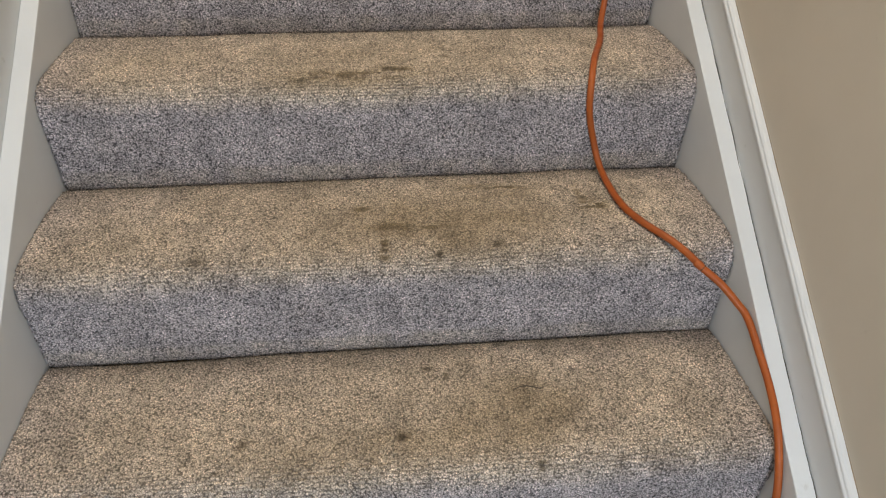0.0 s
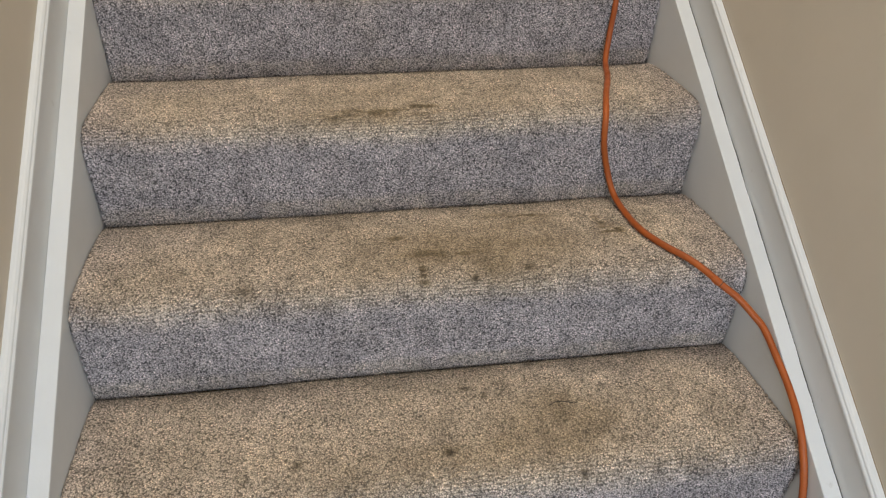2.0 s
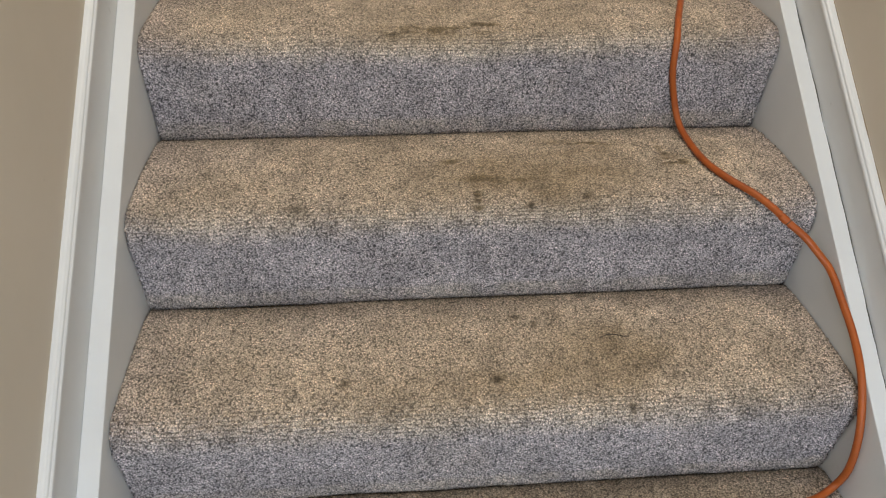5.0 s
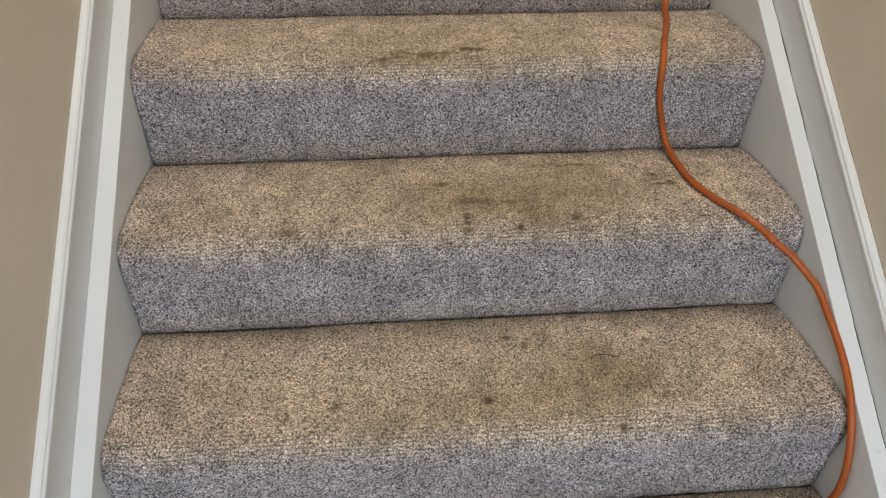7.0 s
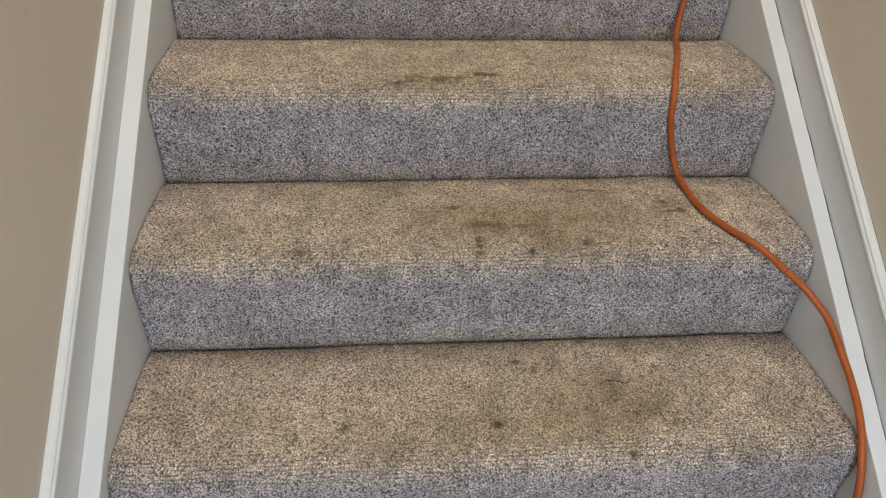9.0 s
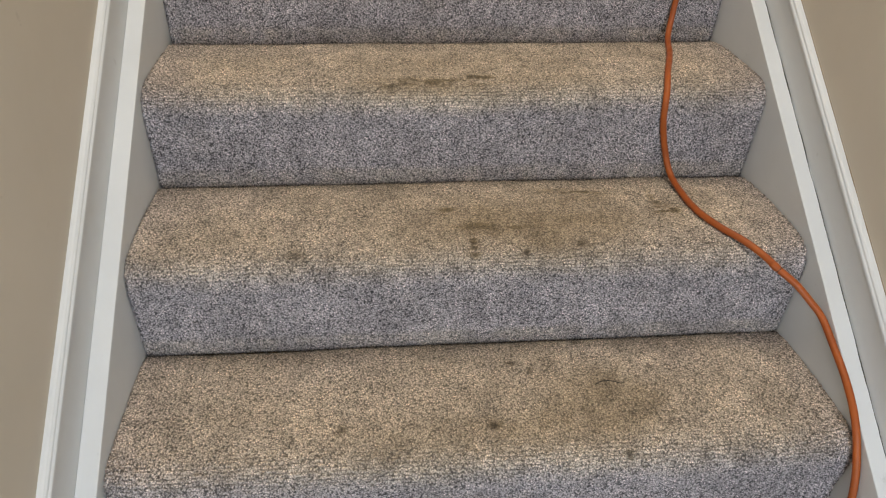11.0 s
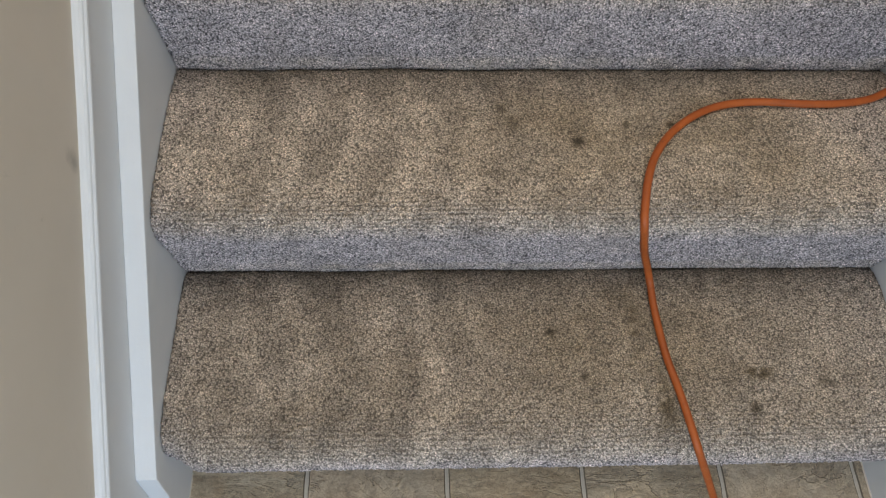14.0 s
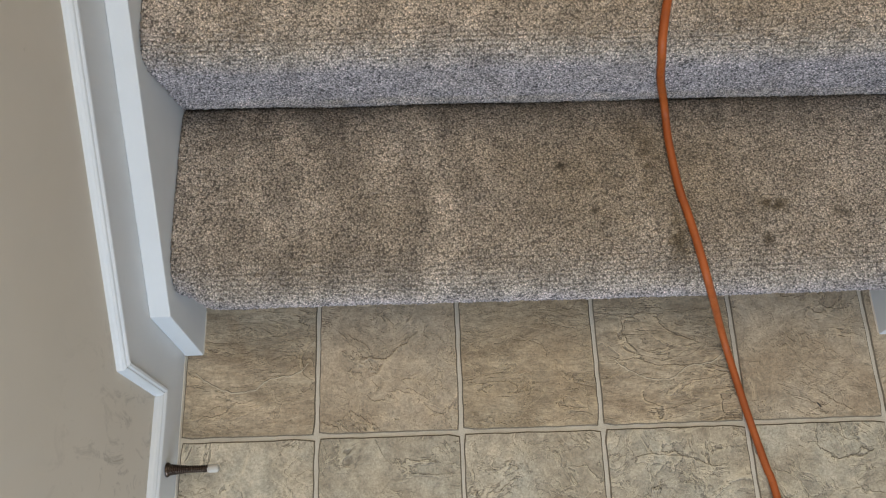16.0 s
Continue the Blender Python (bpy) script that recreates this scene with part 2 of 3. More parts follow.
def prism(bm, outline, x0, x1):
    """A board: an outline in y and z, from x0 to x1."""
    a = [bm.verts.new((x0, y, z)) for y, z in outline]
    b = [bm.verts.new((x1, y, z)) for y, z in outline]
    bm.faces.new(a)
    bm.faces.new(b[::-1])
    for i in range(len(a)):
        j = (i + 1) % len(a)
        bm.faces.new((a[j], a[i], b[i], b[j]))
    bmesh.ops.recalc_face_normals(bm, faces=bm.faces)


def soften(bm, width, segments=2, least=0.6):
    """Rounds the sharp edges of a board."""
    edges = [e for e in bm.edges if len(e.link_faces) == 2 and e.calc_face_angle(0) > least]
    bmesh.ops.bevel(bm, geom=edges, offset=width, segments=segments, affect="EDGES", profile=0.5, clamp_overlap=True)


def spline(points, steps=8):
    """A smooth line through the points (Catmull-Rom)."""
    p = [Vector(q) for q in points]
    p = [2 * p[0] - p[1]] + p + [2 * p[-1] - p[-2]]
    out = []
    for i in range(1, len(p) - 2):
        for s in range(steps):
            t = s / steps
            a, b, c, d = p[i - 1], p[i], p[i + 1], p[i + 2]
            out.append(0.5 * (2 * b + (c - a) * t + (2 * a - 5 * b + 4 * c - d) * t * t + (3 * b - 3 * c + d - a) * t ** 3))
    return out + [p[-2]]


def tube(bm, line, radius, sides=12):
    """A round tube along a line; radius may be a function of the place along it, 0 to 1."""
    rings, side = [], None
    for i, q in enumerate(line):
        way = (line[min(i + 1, len(line) - 1)] - line[max(i - 1, 0)]).normalized()
        side = way.orthogonal() if side is None else side - side.dot(way) * way
        side.normalize()
        up = way.cross(side)
        r = radius(i / (len(line) - 1)) if callable(radius) else radius
        rings.append([bm.verts.new(q + r * (math.cos(a) * side + math.sin(a) * up)) for a in (math.tau * k / sides for k in range(sides))])
    for a, b in zip(rings, rings[1:]):
        for k in range(sides):
            bm.faces.new((a[k], a[(k + 1) % sides], b[(k + 1) % sides], b[k]))
    bm.faces.new(rings[0][::-1])
    bm.faces.new(rings[-1])


def lathe(bm, profile, x, y, z, sides=20):
    """A turned body about the x axis: (along, radius) pairs."""
    rings = [[bm.verts.new((x + a, y + r * math.cos(t), z + r * math.sin(t))) for t in (math.tau * k / sides for k in range(sides))] for a, r in profile]
    for a, b in zip(rings, rings[1:]):
        for k in range(sides):
            bm.faces.new((a[k], b[k], b[(k + 1) % sides], a[(k + 1) % sides]))
    bm.faces.new(rings[0])
    bm.faces.new(rings[-1][::-1])
    bmesh.ops.recalc_face_normals(bm, faces=bm.faces)


# ---------------------------------------------------------------- shell of the place
def shell():
    for name, x0, x1 in (("wall_left", WALL_L - 0.12, WALL_L), ("wall_right", WALL_R, WALL_R + 0.12)):
        bm = bmesh.new()
        box(bm, x0, x1, Y_BACK - 0.12, Y_TOP + 0.12, -0.05, Z_TOP)
        tagged(part(name, bm, WALL), "beige painted wall beside the stairs", "wall", kind="structure")
    bm = bmesh.new()
    box(bm, WALL_L, WALL_R, Y_TOP, Y_TOP + 0.12, -0.05, Z_TOP)
    tagged(part("wall_top", bm, WALL), "plain beige wall at the stair head", "wall", kind="structure")
    # unseen closing wall, its doorway assumed for the daylight
    bm = bmesh.new()
    box(bm, WALL_L, WALL_R, Y_BACK - 0.12, Y_BACK, 2.25, Z_TOP)
    box(bm, WALL_L, 0.04, Y_BACK - 0.12, Y_BACK, -0.05, 2.25)
    box(bm, 1.06, WALL_R, Y_BACK - 0.12, Y_BACK, -0.05, 2.25)
    tagged(part("wall_entry", bm, WALL), "beige entrance wall with an assumed glazed doorway, unseen", "wall", kind="structure")
    bm = bmesh.new()
    box(bm, WALL_L - 0.12, WALL_R + 0.12, Y_BACK - 0.12, Y_TOP + 0.12, Z_TOP, Z_TOP + 0.1)
    tagged(part("ceiling", bm, CEIL), "plain white ceiling", "ceiling", kind="structure")


shell()


# ---------------------------------------------------------------- trim along the walls
STRINGER_C = 0.214     # height of the stringer's top edge over the pitch line
MOULD_L, MOULD_R = 0.308, 0.293  # lower edge of the mouldings over the pitch line
Y_STRINGER = -0.076    # plumb cut of the stringers
Y_SKIRT = -0.141       # where the skirting drops to the baseboard
Z_BASE = 0.072         # lower edge of the baseboard's moulding
Y_HIGH = Y0 + RUN * STEPS - 0.02


def moulded(bm, path, profile, wall_x, sign, stretches):
    """Sweeps a moulding along a path in y and z with mitred corners, over the given stretches of it."""
    def line(i, d):
        (y0, z0), (y1, z1) = path[i], path[i + 1]
        n = Vector((-(z1 - z0), y1 - y0)).normalized()
        return Vector((y0, z0)) + d * n, Vector((y1 - y0, z1 - z0)).normalized()

    rows = []
    for d, t in profile:
        row = []
        for i in range(len(path)):
            if i == 0 or i == len(path) - 1:
                o, w = line(min(i, len(path) - 2), d)
                q = o if i == 0 else o + w * (Vector(path[-1]) - Vector(path[-2])).length
            else:
                (a, u), (b, v) = line(i - 1, d), line(i, d)
                k = ((b - a).x * v.y - (b - a).y * v.x) / (u.x * v.y - u.y * v.x)
                q = a + k * u
            row.append(bm.verts.new((wall_x + sign * t, q.x, q.y)))
        rows.append(row)
    for a, b in zip(rows, rows[1:]):
        for i in stretches:
            bm.faces.new((a[i], a[i + 1], b[i + 1], b[i]))
    bmesh.ops.recalc_face_normals(bm, faces=bm.faces)


MOULDING = [(-0.001, 0.0122), (0.0, 0.0132), (0.0015, 0.0146), (0.005, 0.0152), (0.010, 0.0146), (0.0125, 0.0130), (0.0135, 0.0118),
            (0.0145, 0.0118), (0.0160, 0.0122), (0.0190, 0.0110), (0.0220, 0.0080), (0.0232, 0.0040), (0.0234, 0.0)]
MOULDING = [(0.64 * d, t) for d, t in MOULDING]
ROUNDED = [(d, max(t, 0.0126) if d < 0.0105 else t) for d, t in MOULDING]


def trim(side):
    left = side == "left"
    wall_x, sign = (WALL_L, 1) if left else (WALL_R, -1)
    inner = XL if left else XR
    mould_c = MOULD_L if left else MOULD_R
    lower = [(Y_HIGH, mould_c + SLOPE * Y_HIGH), (0.30, mould_c + SLOPE * 0.30), (Y_SKIRT + 0.011, mould_c + 0.014 + SLOPE * (Y_SKIRT + 0.011)), (Y_SKIRT, Z_BASE), (Y_BACK, Z_BASE)]
    skirt = new("skirting_" + side)
    tagged(skirt, "white painted skirting board with a moulded top edge", "skirting board", kind="structure")
    bm = bmesh.new()
    outline = lower + [(Y_BACK, 0.0), (Y_HIGH, 0.0)]
    prism(bm, outline, wall_x, wall_x + sign * BOARD)
    part("board", bm, WHITE, skirt)
    bm = bmesh.new()
    moulded(bm, lower, [(-d, t) for d, t in MOULDING], wall_x, sign, (0, 1, 3))
    part("moulding", bm, WHITE, skirt)
    bm = bmesh.new()
    moulded(bm, lower, [(-d, t) for d, t in ROUNDED], wall_x, sign, (2,))
    part("end_return", bm, WHITE, skirt)
    # thin brown strip along the gap between moulding and wall
    bm = bmesh.new()
    top = []
    for i in range(260):
        y = Y_HIGH + (Y_SKIRT - Y_HIGH) * i / 259
        w = 0.64 * 0.0234 / math.cos(math.atan(SLOPE)) + 0.0002
        top.append(Vector((wall_x + sign * 0.0002, y, mould_c + SLOPE * y + w + 0.0004 * noise.noise((y * 30, 0, wall_x)))))
    if not left:
        tube(bm, top, lambda f: 0.0007 + 0.0005 * noise.noise((f * 60, 3, 0)), 6)
        part("caulk_line", bm, BROWN_STRIP, skirt, "thin brown strip along the gap between moulding and wall")
    # the stringer in front of the skirting
    string = new("stringer_" + side)
    tagged(string, "white painted stair stringer with a flat top edge", "stringer", kind="structure")
    bm = bmesh.new()
    outline = [(Y_HIGH, STRINGER_C + SLOPE * Y_HIGH), (Y_STRINGER + 0.018, STRINGER_C + SLOPE * (Y_STRINGER + 0.018)), (Y_STRINGER - 0.003, 0.0), (Y_HIGH, 0.0)]
    prism(bm, outline, wall_x + sign * BOARD, inner)
    soften(bm, 0.0016, 2)
    part("board", bm, WHITE, string)
    # caulk bead along the floor
    bm = bmesh.new()
    foot = [(wall_x + sign * BOARD, Y_BACK + 0.02), (wall_x + sign * BOARD, Y_STRINGER), (inner, Y_STRINGER), (inner, 0.0)]
    bead = []
    for (xa, ya), (xb, yb) in zip(foot, foot[1:]):
        n = max(6, int(math.hypot(xb - xa, yb - ya) / 0.006))
        bead += [Vector((xa + (xb - xa) * i / n, ya + (yb - ya) * i / n, 0.0006)) for i in range(n)]
    tube(bm, bead, lambda f: max(0.0004, 0.0017 + 0.0011 * noise.noise((f * 150, 5, sign)) + 0.0006 * noise.noise((f * 520, 9, sign))), 6)
    part("floor_bead", bm, BEAD, string, "cracked cream caulk along the floor")
    if not left:
        bm = bmesh.new()
        crack = []
        for i in range(420):
            y = Y_HIGH + (Y_STRINGER - Y_HIGH) * i / 419
            wob = 0.0012 * noise.noise((y * 22, 1, 0)) + 0.0006 * noise.noise((y * 90, 2, 0))
            crack.append(Vector((wall_x + sign * (BOARD + 0.0016 + wob), y, STRINGER_C + SLOPE * y)))
        tube(bm, crack, lambda f: 0.00065 + 0.0006 * noise.noise((f * 45, 7, 0)), 6)
        part("crack", bm, GAP, string, "dark open joint along the stringer")


trim("left")
trim("right")


# ---------------------------------------------------------------- carpeted steps
def smooth(a, b, x):
    t = np.clip((x - a) / (b - a), 0, 1)
    return t * t * (3 - 2 * t)


def value_noise(x, y, seed):
    """Smooth noise on a grid, 0 to 1, for arrays."""
    rng = np.random.RandomState(seed)
    table = rng.rand(64, 64)
    xi, yi = np.floor(x).astype(int), np.floor(y).astype(int)
    fx, fy = x - xi, y - yi
    fx, fy = fx * fx * (3 - 2 * fx), fy * fy * (3 - 2 * fy)
    g = lambda i, j: table[i % 64, j % 64]
    return (g(xi, yi) * (1 - fx) + g(xi + 1, yi) * fx) * (1 - fy) + (g(xi, yi + 1) * (1 - fx) + g(xi + 1, yi + 1) * fx) * fy


def cloud(x, y, seed):
    return (value_noise(x, y, seed) + 0.5 * value_noise(2.1 * x, 2.1 * y, seed + 1) + 0.25 * value_noise(4.3 * x, 4.3 * y, seed + 2)) / 1.75


def profile(length_step):
    """The carpet's line over one step, from the foot of its riser to the next riser: (y, z) places,
    the outward normals, and the way from the nose (minus on the riser)."""
    pts = [(0.003, -0.006), (-0.004, 0.010), (-0.012, 0.060), (-0.020, 0.110), (-0.026, 0.140), (-0.027, 0.158), (-0.022, 0.175), (-0.010, 0.187),
           (0.008, 0.1935), (0.035, 0.196), (0.08, 0.197), (0.15, 0.197), (0.21, 0.194), (0.241, 0.188), (RUN + 0.004, 0.179)]
    line = [Vector((y, z)) for _, y, z in spline([(0, y, z) for y, z in pts], 10)]
    s = np.concatenate([[0], np.cumsum([(b - a).length for a, b in zip(line, line[1:])])])
    n = int(s[-1] / length_step)
    at = np.linspace(0, s[-1], n + 1)
    y, z = np.interp(at, s, [q.x for q in line]), np.interp(at, s, [q.y for q in line])
    ty, tz = np.gradient(y), np.gradient(z)
    length = np.hypot(ty, tz)
    nose = at[np.argmin(np.hypot(y + 0.010, z - 0.187))]
    return y, z, -tz / length, ty / length, at - nose


# places of stains and dark marks on the treads, some beside the hose: step, x, y, half width, half depth, strength
SPOTS = [
    (5, 0.586, 1.038, 0.030, 0.007, 0.50), (5, 0.500, 1.018, 0.090, 0.010, 0.32), (5, 0.420, 1.003, 0.008, 0.006, 0.5), (5, 0.667, 1.085, 0.006, 0.004, 0.6),
    (4, 0.755, 0.947, 0.040, 0.008, 0.60), (4, 0.896, 0.868, 0.018, 0.014, 0.65), (4, 0.880, 0.905, 0.007, 0.030, 0.30), (4, 0.579, 0.824, 0.050, 0.007, 0.42),
    (4, 0.510, 0.882, 0.014, 0.010, 0.35), (4, 0.540, 0.768, 0.007, 0.020, 0.65), (4, 0.624, 0.752, 0.006, 0.006, 0.85), (4, 0.720, 0.766, 0.008, 0.006, 0.55),
    (4, 0.261, 0.756, 0.012, 0.012, 0.40), (3, 0.601, 0.692, 0.007, 0.006, 0.85), (3, 0.629, 0.672, 0.004, 0.008, 0.55),
]
SPOTS += [
    (3, 0.553, 0.552, 0.008, 0.008, 0.75), (3, 0.743, 0.492, 0.005, 0.005, 0.85), (3, 0.325, 0.557, 0.009, 0.008, 0.55), (2, 0.487, 0.423, 0.006, 0.008, 0.6),
    (2, 0.503, 0.398, 0.007, 0.010, 0.5), (2, 0.595, 0.362, 0.008, 0.008, 0.8), (2, 0.735, 0.392, 0.008, 0.006, 0.7), (2, 0.670, 0.393, 0.005, 0.006, 0.5),
    (1, 0.563, 0.144, 0.007, 0.006, 0.8), (1, 0.606, 0.075, 0.006, 0.006, 0.7), (1, 0.865, 0.078, 0.020, 0.009, 0.6), (1, 0.850, 0.024, 0.006, 0.007, 0.8),
    (1, 0.961, 0.061, 0.012, 0.007, 0.5), (1, 0.690, 0.150, 0.010, 0.060, 0.16), (1, 0.722, 0.034, 0.010, 0.030, 0.26),
]


# broad soiling walked into the treads, and the cleaner patches in it: step, x, y, half width, half depth, strength
BLOTCHES = [
    (5, 0.52, 1.000, 0.20, 0.030, 0.24), (5, 0.55, 1.10, 0.30, 0.10, 0.14), (5, 0.20, 1.08, 0.12, 0.10, -0.05),
    (4, 0.63, 0.83, 0.19, 0.085, 0.34), (4, 0.76, 0.93, 0.12, 0.035, 0.20), (4, 0.90, 0.79, 0.08, 0.040, -0.10), (4, 0.30, 0.85, 0.16, 0.09, 0.06),
    (3, 0.56, 0.535, 0.26, 0.055, 0.26), (3, 0.78, 0.600, 0.13, 0.070, 0.28), (3, 0.62, 0.66, 0.20, 0.060, 0.14), (3, 0.92, 0.58, 0.06, 0.060, -0.08),
    (2, 0.62, 0.37, 0.20, 0.090, 0.30), (2, 0.82, 0.34, 0.10, 0.080, 0.14), (2, 0.97, 0.36, 0.06, 0.080, -0.08),
    (1, 0.64, 0.11, 0.16, 0.110, 0.30), (1, 0.80, 0.10, 0.14, 0.090, 0.26), (1, 0.72, 0.03, 0.03, 0.040, 0.18), (1, 0.68, 0.19, 0.03, 0.040, 0.16),
]


def step_carpet(k, parent):
    rng = np.random.RandomState(40 + k)
    grid = 0.0026 if k <= FINE else 0.012
    y, z, ny, nz, v = profile(grid)
    nx = int((XR - XL) / grid)
    x = np.linspace(XL + 0.001, XR - 0.001, nx + 1)
    X, V = np.meshgrid(x, v)
    Y, Z = np.meshgrid(x, y)[1], np.meshgrid(x, z)[1]
    NY, NZ = np.meshgrid(x, ny)[1], np.meshgrid(x, nz)[1]
    # the padding swells the nose between its ends, most of all on the lowest step
    ends = smooth(0.0, 0.055, X - XL) * smooth(0.0, 0.055, XR - X)
    Y = Y - (0.024 * np.exp(-((V + 0.055) / 0.065) ** 2) if k == 1 else 0.006 * np.exp(-((V + 0.02) / 0.05) ** 2)) * ends
    wave = cloud(X * 9 + 3 * k, V * 9, 5 + k) - 0.5
    rows = np.sin(V * math.tau / 0.0052 + 2.2 * (cloud(X * 14, V * 30, 60 + k) - 0.5) * 4)
    ridge = np.exp(-((V + 0.004) / 0.024) ** 2)
    pile = rng.normal(0, 1, X.shape)
    lift = ((0.0008 + 0.0006 * ridge) * pile + 0.0050 * wave + 0.0008 * rows * ridge) if k <= FINE else 0.004 * wave
    jit = 0.0007 if k <= FINE else 0.0
    co = np.stack([X + rng.normal(0, jit, X.shape), riser_y(k) + Y + NY * lift + rng.normal(0, jit, X.shape),
                   RISE * (k - 1) + Z + NZ * lift + rng.normal(0, jit * 0.4, X.shape)], axis=-1).reshape(-1, 3)
    co[:, 0] = np.clip(co[:, 0], XL + 0.0005, XR - 0.0005)
    h, w = X.shape
    i = np.arange((h - 1) * (w - 1))
    a = (i // (w - 1)) * w + i % (w - 1)
    quads = np.stack([a, a + 1, a + 1 + w, a + w], axis=-1)
    me = bpy.data.meshes.new("carpet")
    me.vertices.add(len(co))
    me.vertices.foreach_set("co", co.astype(np.float32).ravel())
    me.loops.add(quads.size)
    me.loops.foreach_set("vertex_index", quads.astype(np.int32).ravel())
    me.polygons.add(len(quads))
    me.polygons.foreach_set("loop_start", np.arange(0, quads.size, 4, dtype=np.int32))
    me.update(calc_edges=True)
    # soil walked into the tread, heaviest in the middle of the flight, with overhead light painted in
    tread = smooth(-0.062, 0.004, V + 0.020 * (cloud(X * 22, V * 22, 90 + k) - 0.5))
    blotch = cloud(X * 7 + k, V * 11 + 2 * k, 11 * k)
    ends_clean = smooth(0.0, 0.13, X) * smooth(0.0, 0.16, XR - X)
    soil_and_light = tread * ({1: 0.32, 2: 0.26}.get(k, 0.18) + 0.17 * ends_clean + 0.26 * (blotch - 0.5))
    for step, bx, by, rx, ry, power in BLOTCHES:
        if step == k or (step == 5 and k > 5):
            d = ((X - bx + 0.12 * (cloud(X * 9, V * 12, 610 + k) - 0.5)) / rx) ** 2 + ((riser_y(k) + Y - by - RUN * (k - step) + 0.07 * (cloud(X * 11, V * 14, 640 + k) - 0.5)) / ry) ** 2
            soil_and_light += tread * power * {1: 0.50, 2: 0.95}.get(k, 1.1) * np.exp(-d) * (0.65 + 0.7 * cloud(X * 28, V * 34, 670 + k))
    soil_and_light += 0.10 * (1 - tread) * smooth(0.5, 0.9, cloud(X * 12, V * 12, 31 * k))
    soil_and_light += 0.35 * smooth(-0.150, -0.168, V) * cloud(X * 30, V * 30, 17 + k)
    spot_and_shade = np.zeros_like(X)
    wob_x = 0.010 * (cloud(X * 60, V * 60, 200 + k) - 0.5)
    wob_y = 0.010 * (cloud(X * 60, V * 60, 230 + k) - 0.5)
    for step, sx, sy, rx, ry, power in SPOTS:
        if step == k:
            d = ((X + wob_x - sx) / (rx * 1.1)) ** 2 + ((riser_y(k) + Y + wob_y - sy) / (ry * 1.1)) ** 2
            small = max(rx, ry) < 0.013
            g = np.exp(-d) * tread * (1.0 if small else 1.5 * smooth(0.28, 0.66, cloud(X * 55 + k, V * 120, 400 + k)))
            spot_and_shade = np.maximum(spot_and_shade, power * g * (1.0 if small else 0.34))
            soil_and_light += (0.4 if small else 1.2) * power * g
    for n in range(26):   # small random specks of grit
        sx, sv, r = rng.uniform(0.2, 0.98), rng.uniform(0.03, 0.24), rng.uniform(0.0016, 0.0034)
        d = ((X - sx) / r) ** 2 + ((V - sv) / (r * 0.8)) ** 2
        spot_and_shade = np.maximum(spot_and_shade, rng.uniform(0.25, 0.6) * np.exp(-d))
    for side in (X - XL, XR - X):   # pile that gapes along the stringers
        spot_and_shade = np.maximum(spot_and_shade, 0.75 * np.exp(-(side / 0.0032) ** 2) * smooth(0.42, 0.62, value_noise(V * 130, X * 0 + k, 500 + k)))
    # shade in the crease against the next riser, painted as a dark line
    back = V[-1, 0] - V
    spot_and_shade = np.maximum(spot_and_shade, 0.7 * np.exp(-((back - 0.004) / 0.0035) ** 2) * smooth(0.25, 0.6, cloud(X * 26, V * 0, 520 + k)))
    bands = np.sin(70 * (X + 2.2 * (V - 0.11) ** 2) + 8 * (cloud(X * 3, V * 5, 77 + k) - 0.5))
    brush = bands * smooth(0.55, 0.40, X) * smooth(0.05, 0.12, X) * tread * ({1: 0.14, 2: 0.18}.get(k, 0.03))
    # treads of the two lowest steps are toned darker, most at the left
    nap_tone = 0.5 - {1: 0.30, 2: 0.14}.get(k, 0.0) * tread * (1 + 0.5 * smooth(0.45, 0.10, X)) + brush + (0.26 if k <= 2 else 0.46) * (cloud(X * 13, V * 13, 300 + k) - 0.5)
    for name, values in (("soil_and_light", soil_and_light), ("spot_and_shade", spot_and_shade), ("nap_tone", nap_tone), ("way", V + 0.035)):
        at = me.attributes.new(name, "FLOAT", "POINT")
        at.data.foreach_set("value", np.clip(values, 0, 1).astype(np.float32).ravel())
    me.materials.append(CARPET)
    me.shade_smooth()
    ob = new("carpet", me)
    ob.parent = parent
    return ob


def staircase():
    stair = tagged(new("staircase"), "straight stairs in soiled grey-beige cut-pile carpet", "stairs", kind="structure")
    for k in range(1, STEPS + 1):
        step_carpet(k, stair)
        bm = bmesh.new()
        end = Y_TOP if k == STEPS else riser_y(k + 1) + 0.02
        box(bm, XL + 0.002, XR - 0.002, riser_y(k) + 0.008, end, 0.0, RISE * k - 0.012)
        part("step_core", bm, PLY, stair)
    bm = bmesh.new()
    box(bm, WALL_L, WALL_R, riser_y(STEPS + 1) - 0.01, Y_TOP, RISE * STEPS - 0.01, RISE * STEPS)
    part("landing_carpet", bm, CARPET_FAR, stair)


staircase()


